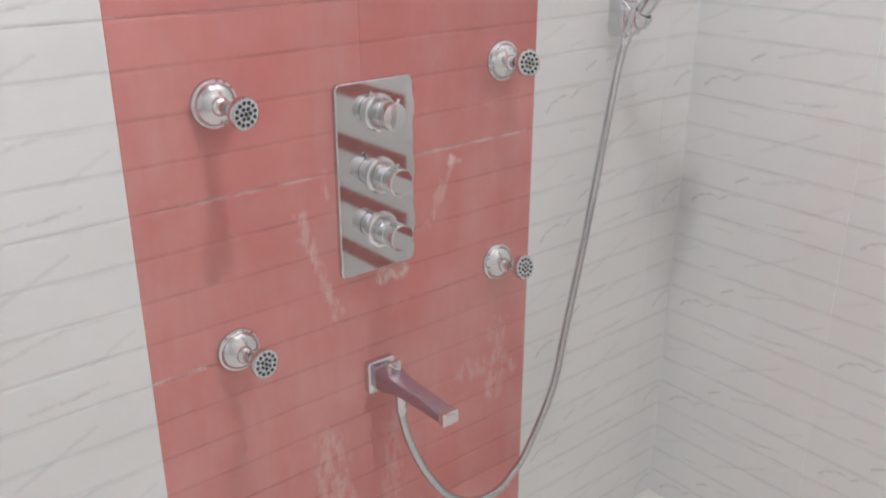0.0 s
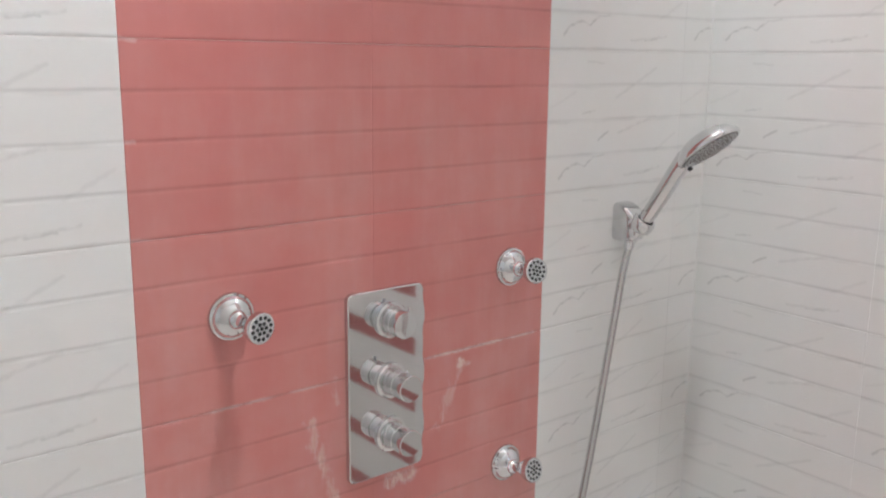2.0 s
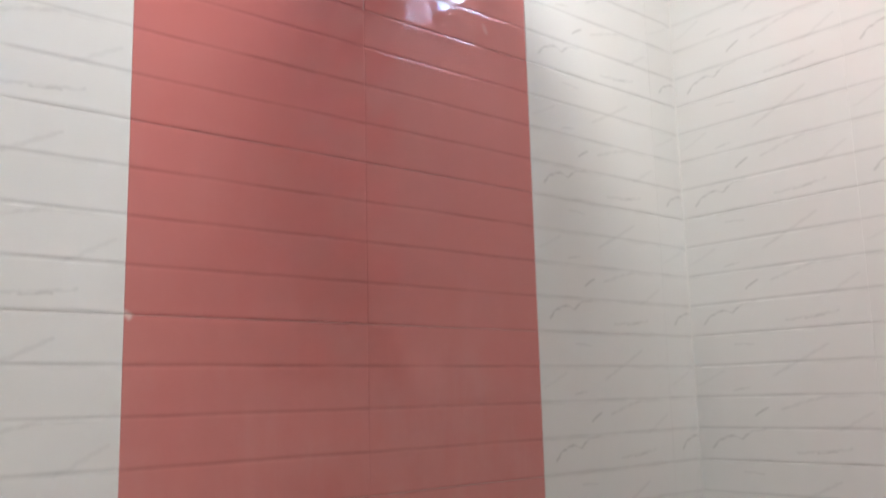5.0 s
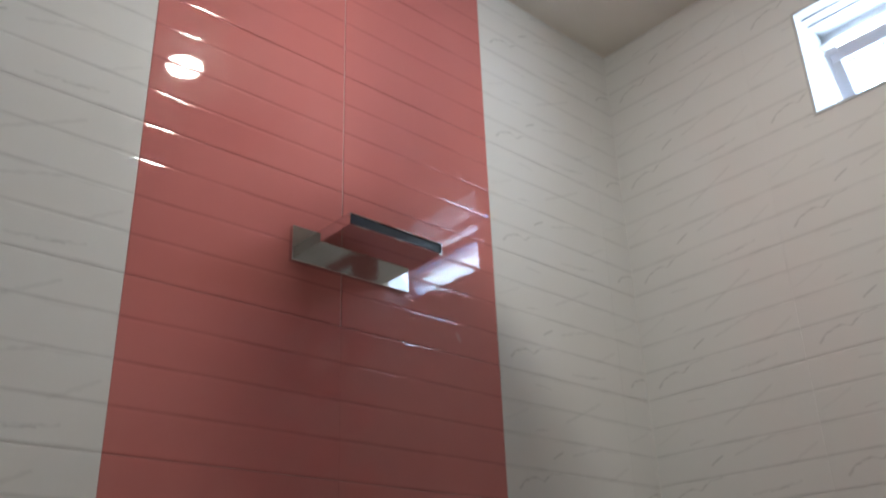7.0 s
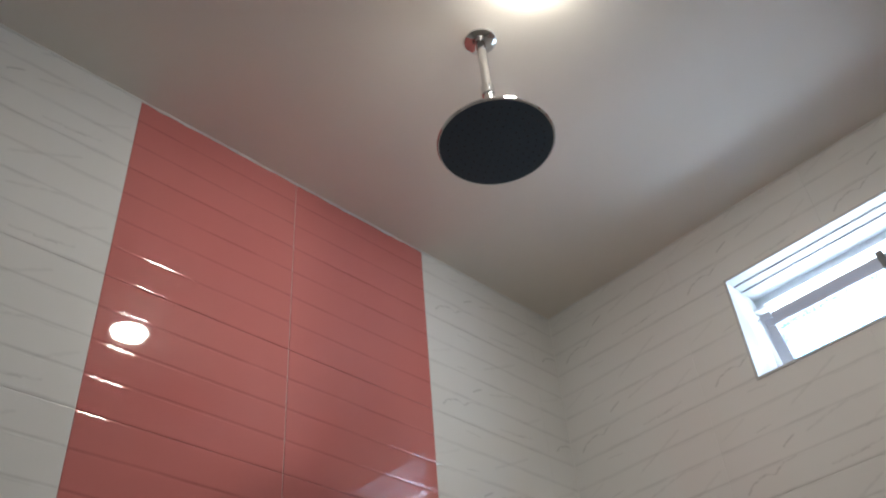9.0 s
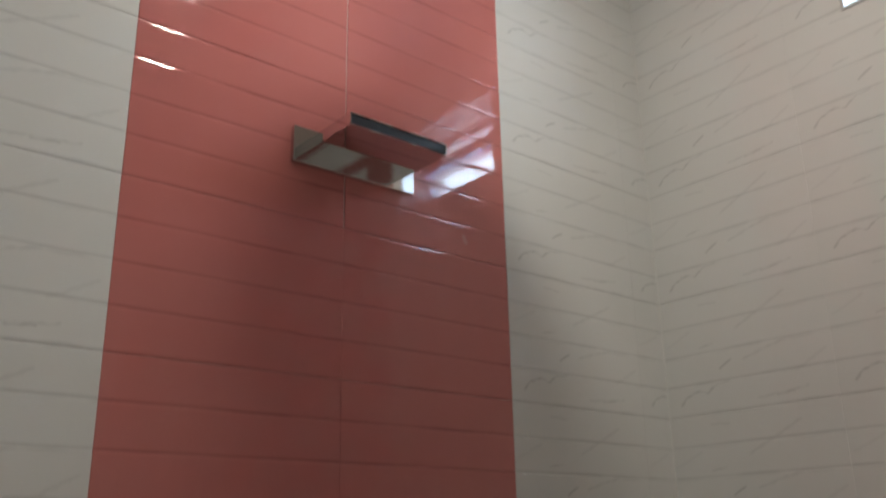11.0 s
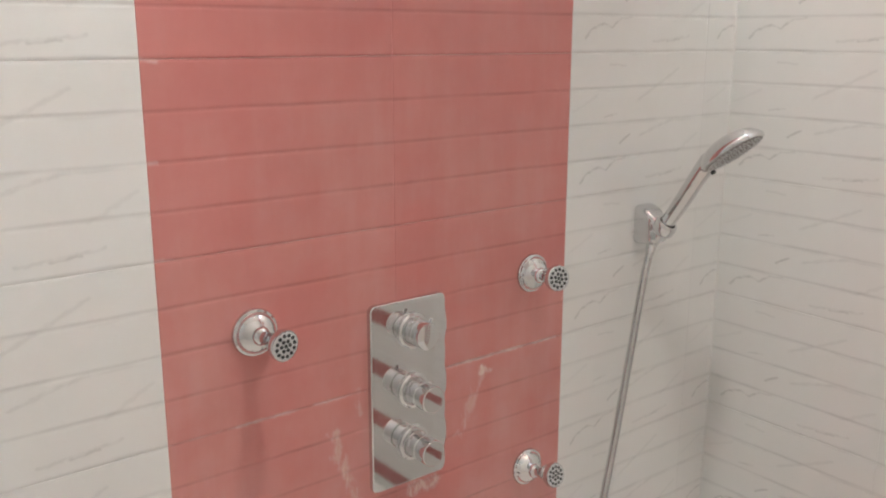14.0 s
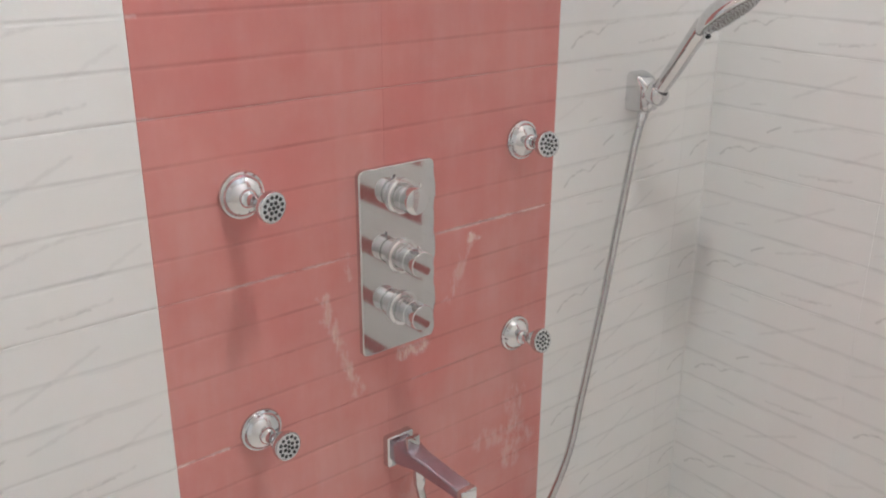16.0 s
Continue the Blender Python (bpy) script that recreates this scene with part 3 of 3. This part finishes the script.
def build_bath_spout():
    s = thing("bath_spout", Matrix.Translation((.384, 0, .633)), "square chrome bath spout with hose outlet, film-wrapped", "bath spout")
    bm = outline_plate(rounded(-.027, .027, -.029, .029, .004, 4), .014, .003)
    part("wall_plate", bm, CHROME, s)
    # body: a flat bar that leans down towards the tip
    bm = bmesh.new()
    rows = [(.012, .021, .0200, .000), (.035, .021, .0195, -.001), (.060, .0172, .0130, -.003), (.120, .0158, .0110, -.011), (.160, .0155, .0100, -.017), (.167, .0145, .0085, -.018)]
    rings = []
    for d, hw, hh, dz in rows:
        rings.append([bm.verts.new((x + d * .13, -d, dz + z)) for x, z in rounded(-hw, hw, -hh, hh, min(hw, hh) * .35, 4)])
    for a, b in zip(rings, rings[1:]):
        for k in range(len(a)):
            bm.faces.new((a[k], a[(k + 1) % len(a)], b[(k + 1) % len(a)], b[k]))
    bm.faces.new(rings[0])
    bm.faces.new(rings[-1])
    part("spout_body", bm, SATIN, s, "film-covered spout body")
    bm = bmesh.new()
    box(bm, (.0045, -.1705, -.0300), (.0375, -.156, -.0058), .005, 3)
    part("spout_tip", bm, CHROME, s, "bare chrome tip")
    bm = bmesh.new()
    box(bm, (-.010, -.046, .006), (.016, -.039, .038), .002)
    part("diverter", bm, CHROME, s, "small diverter tab")
    bm = lathe([(0, 0), (.0115, 0), (.0115, .012), (.0098, .014), (.0098, .034), (.0085, .036), (0, .036)], axis="-Z", steps=20, m=Matrix.Translation((.014, -.045, -.016)))
    part("hose_outlet", bm, CHROME, s)
    return s


HAND_A = Vector((.085, -.557, .826)).normalized()          # along the handle
HAND_N = Vector((.13, -.815, -.565))
HAND_N = (HAND_N - HAND_N.dot(HAND_A) * HAND_A).normalized()   # way the spray face looks
HAND_O = Vector((.944, -.055, 1.183))                   # where the handle sits in its cradle


def hand_frame():
    side = HAND_A.cross(HAND_N)
    m = Matrix((side, HAND_A, HAND_N)).transposed().to_4x4()
    return Matrix.Translation(HAND_O) @ m


# the head leans forward from the handle
HEAD_SET = Matrix.Translation((0, .155, -.006)) @ Matrix.Rotation(radians(17), 4, "X") @ Matrix.Translation((0, .042, .002)) @ Matrix.Rotation(radians(-90), 4, "X")


def build_hand_shower():
    m = hand_frame()
    hs = thing("hand_shower", m, "chrome hand shower with round grey spray face, in its wall cradle", "hand shower")
    # handle: local y along it, local z the way the face looks
    cl = [(-.032, .0110, 0), (-.024, .0125, 0), (0, .0142, 0), (.03, .0156, -.001), (.07, .0165, -.003), (.110, .0172, -.006), (.135, .0182, -.007), (.154, .0192, -.007), (.168, .0150, -.006)]
    bm = bmesh.new()
    rings = []
    for y, r, z in cl:
        rings.append([bm.verts.new((r * math.cos(a), y, z + r * .92 * math.sin(a))) for a in np.linspace(0, 2 * math.pi, 24, endpoint=False)])
    for a, b in zip(rings, rings[1:]):
        for k in range(24):
            bm.faces.new((a[k], a[(k + 1) % 24], b[(k + 1) % 24], b[k]))
    bm.faces.new(rings[0]), bm.faces.new(rings[-1])
    part("handle", bm, CHROME, hs)
    bm = bmesh.new()
    box(bm, (-.0172, .030, -.004), (-.0160, .105, -.0015), .0004)
    part("seam", bm, SPRAY_GREY, hs, "dark seam along the handle")
    # head: a domed disc, its face towards local z
    bm = lathe([(0, -.0215), (.016, -.021), (.034, -.0175), (.0485, -.0100), (.0575, .000), (.0605, .006), (.0600, .0105), (.0565, .0125), (.0550, .0115), (0, .0115)], steps=48)
    bm.transform(HEAD_SET)
    head = part("head", bm, CHROME, hs)
    bm = lathe([(.0548, .0117), (.0540, .0130), (0, .0135)], steps=40)
    bm.transform(HEAD_SET)
    face = part("spray_face", bm, SPRAY_GREY, head, "grey spray face")
    bm = bmesh.new()
    for ring, n in ((.010, 8), (.020, 14), (.029, 20), (.0375, 26), (.0440, 32), (.0495, 36)):
        for k in range(n):
            a = 2 * math.pi * k / n
            nub = lathe([(.0014, .0125), (.0013, .0155), (0, .0158)], steps=6, m=Matrix.Translation((ring * math.cos(a), 0, ring * math.sin(a))))
            me = bpy.data.meshes.new("nub")
            nub.to_mesh(me)
            nub.free()
            bm.from_mesh(me)
            bpy.data.meshes.remove(me)
    bm.transform(HEAD_SET)
    part("spray_nubs", bm, FACE_GREY, head, "pale rubber spray nubs")
    bm = bmesh.new()
    box(bm, (-.004, -.0215, -.054), (.004, -.0115, -.046), .002)
    bm.transform(HEAD_SET)
    part("mode_tab", bm, RUBBER, head, "small dark spray selector tab")
    nut = lathe([(0, .028), (.0110, .029), (.0110, .042), (.0090, .045), (0, .045)], steps=20)
    part("hose_nut", nut, CHROME, hs)
    return hs


def build_cradle():
    c = thing("hand_shower_holder", Matrix.Translation((.948, 0, 1.183)), "chrome wall cradle holding the hand shower", "shower holder")
    # wall shoe that narrows to the clip
    bm = bmesh.new()
    rings = []
    for d, hw, z0, z1, dx in ((0, .0250, -.038, .035, 0), (.004, .0255, -.0385, .0355, 0), (.016, .0250, -.038, .033, -.001), (.030, .0230, -.037, .027, -.002), (.042, .0195, -.035, .017, -.003), (.047, .0165, -.032, .012, -.003)):
        r = min(hw, (z1 - z0) / 2) * .45
        rings.append([bm.verts.new((x + dx, -d, z)) for x, z in rounded(-hw, hw, z0, z1, r, 6)])
    for a, b in zip(rings, rings[1:]):
        for k in range(len(a)):
            bm.faces.new((a[k], a[(k + 1) % len(a)], b[(k + 1) % len(a)], b[k]))
    bm.faces.new(rings[0]), bm.faces.new(rings[-1])
    part("wall_shoe", bm, CHROME, c)
    # clip: an open ring round the handle
    bm = bmesh.new()
    CLIP = ((.0146, -.0125), (.0180, -.0140), (.0208, -.0115), (.0220, -.004), (.0222, .004), (.0208, .0095), (.0180, .0115), (.0158, .0105))
    n, rings = 26, []
    for k in range(n + 1):
        a = radians(360 * k / n)
        rings.append([bm.verts.new((r * math.cos(a), y, r * math.sin(a))) for r, y in CLIP])
    for a, b in zip(rings, rings[1:]):
        for k in range(8):
            bm.faces.new((a[k], a[(k + 1) % 8], b[(k + 1) % 8], b[k]))
    bmesh.ops.remove_doubles(bm, verts=bm.verts, dist=1e-6)
    bm.transform(c.matrix_world.inverted() @ hand_frame() @ Matrix.Rotation(radians(180), 4, "Y"))
    part("clip", bm, CHROME, c, angle=50)
    return c


def build_hose():
    end = HAND_O - HAND_A * .043
    way = [(.399, -.045, .585), (.401, -.045, .560), (.412, -.046, .515), (.432, -.047, .462), (.462, -.047, .405), (.507, -.046, .343), (.567, -.044, .300), (.632, -.043, .292),
           (.676, -.042, .315), (.714, -.042, .352), (.779, -.041, .468), (.809, -.041, .595), (.847, -.041, .764), (.884, -.040, .948), (.911, -.038, 1.075), (.929, -.034, 1.122), tuple(end)]
    pts = spline(way, 900)
    bm = tube(pts, .0072, 10, lambda i: .0066 + .0009 * (i % 3 > 0))
    hose = thing("shower_hose", Matrix.Identity(4), "flexible ribbed metal shower hose hanging in a loop", "shower hose")
    part("ribbed_tube", bm, HOSE, hose, angle=60)
    for i, j in ((0, 8), (len(pts) - 1, len(pts) - 9)):
        p, q = Vector(pts[i]), Vector(pts[j])
        turn = (q - p).to_track_quat("-Y", "Z").to_matrix().to_4x4()
        nut = lathe([(0, 0), (.0098, 0), (.0102, .002), (.0102, .011), (.0090, .016), (.0078, .020), (0, .020)], steps=20, m=Matrix.Translation(p) @ turn)
        part("end_nut", nut, CHROME, hose, "smooth chrome end nut")
    return hose


def build_waterfall():
    wf = thing("waterfall_spout", Matrix.Translation((.386, 0, 2.371)), "square chrome waterfall spout with a dark front slot", "waterfall spout")
    part("back_plate", outline_plate(rounded(-.122, .122, -.031, .031, .002, 2), .010, .0012), CHROME, wf)
    x0, x1, y0, y1, z0, z1 = -.095, .096, -.010, -.130, -.007, .0135
    t = .0022
    bm = bmesh.new()
    box(bm, (x0, y1, z0), (x1, y0, z1))
    mouth = min(bm.faces, key=lambda f: f.calc_center_median().y)
    bmesh.ops.inset_region(bm, faces=[mouth], thickness=t)
    deep = bmesh.ops.extrude_face_region(bm, geom=[mouth])
    for v in [g for g in deep["geom"] if isinstance(g, bmesh.types.BMVert)]:
        v.co.y += .006
    bmesh.ops.delete(bm, geom=[mouth], context="FACES")
    part("blade", bm, CHROME, wf)
    bm = bmesh.new()
    box(bm, (x0 + t, y1 + .002, z0 + t), (x1 - t, y1 + .0045, z1 - t))
    part("slot", bm, SLOT, wf, "dark water slot")
    bm = bmesh.new()
    box(bm, (x1 - .035, y1 - .0008, z0 + .0003), (x1 - .006, y1 + .002, z0 + t + .001), .0004)
    part("lip_nick", bm, RUBBER, wf, "dark gap at the lip")
    return wf


def build_rain_head():
    x, y, z = .404, -.530, 2.904
    rh = thing("rain_shower_head", Matrix.Translation((x, y, z)), "round chrome rain shower head with dark underside, on a ceiling arm", "shower head")
    part("disc", lathe([(0, -.016), (.014, -.016), (.020, -.010), (.060, -.007), (.096, -.004), (.1005, -.001), (.1010, .002), (.0995, .0045), (.0975, .0045), (.0970, .0035), (0, .0035)], "-Z", 72), CHROME, rh)
    plate = part("spray_plate", lathe([(.0968, .0037), (.0965, .0046), (0, .0050)], "-Z", 64), NAVY, rh, "dark navy spray plate")
    bm = bmesh.new()
    for ring, n in ((.012, 6), (.026, 12), (.040, 18), (.054, 24), (.068, 30), (.082, 36)):
        for k in range(n):
            a = 2 * math.pi * k / n
            vs = [bm.verts.new((ring * math.cos(a) + .0016 * math.cos(b), ring * math.sin(a) + .0016 * math.sin(b), -.0046)) for b in np.linspace(0, 2 * math.pi, 6, endpoint=False)]
            tip = bm.verts.new((ring * math.cos(a), ring * math.sin(a), -.0068))
            for i in range(6):
                bm.faces.new((vs[i], vs[(i + 1) % 6], tip))
    part("spray_nubs", bm, SLOT, plate)
    h = CEIL - z
    part("ball_joint", lathe([(0, -.014), (.013, -.014), (.0145, -.022), (.013, -.030), (.0100, -.036), (0, -.036)], "-Z", 28), CHROME, rh)
    part("arm", lathe([(0, -.030), (.0092, -.030), (.0092, -.120), (.0118, -.121), (.0118, -.142), (.0092, -.143), (.0092, -h + .004), (0, -h + .004)], "-Z", 28), CHROME, rh)
    part("ceiling_flange", lathe([(0, -h), (.030, -h), (.030, -h + .004), (.022, -h + .010), (.011, -h + .013), (0, -h + .013)], "-Z", 36), CHROME, rh)
    return rh


def build_ceiling_lamp():
    lamp = thing("ceiling_lamp", Matrix.Translation((.360, -.711, CEIL)), "small round white LED ceiling lamp, lit", "ceiling lamp")
    part("rim", lathe([(.0445, 0), (.061, 0), (.061, .002), (.058, .0045), (.051, .0055), (.0455, .005), (.0445, .003)], "-Z", 48), FRAME_WHITE, lamp, "white rim")
    part("diffuser", lathe([(.0445, .001), (.0440, .0090), (.0415, .0130), (.0345, .0160), (.020, .0178), (0, .0185)], "-Z", 48), LED, lamp, "glowing diffuser")
    return lamp


build_window()
for jx, jz, rx, rz, spin in ((.131, 1.132, 3, 11, 0), (.656, 1.130, -8, -9, 20), (.655, .766, -12, 3, 50), (.133, .764, -4, 8, 35)):
    build_jet(pose(jx, 0, jz), rx, rz, spin)
build_mixer()
build_bath_spout()
build_hand_shower()
build_cradle()
build_hose()
build_waterfall()
build_rain_head()
build_ceiling_lamp()

# ---- wall tiles ----
tile_back_wall()
tile_right_wall()
tile_far_wall(wall_left, -YF, Matrix.Translation((XL, YF, 0)) @ Matrix.Rotation(radians(90), 4, "Z"))
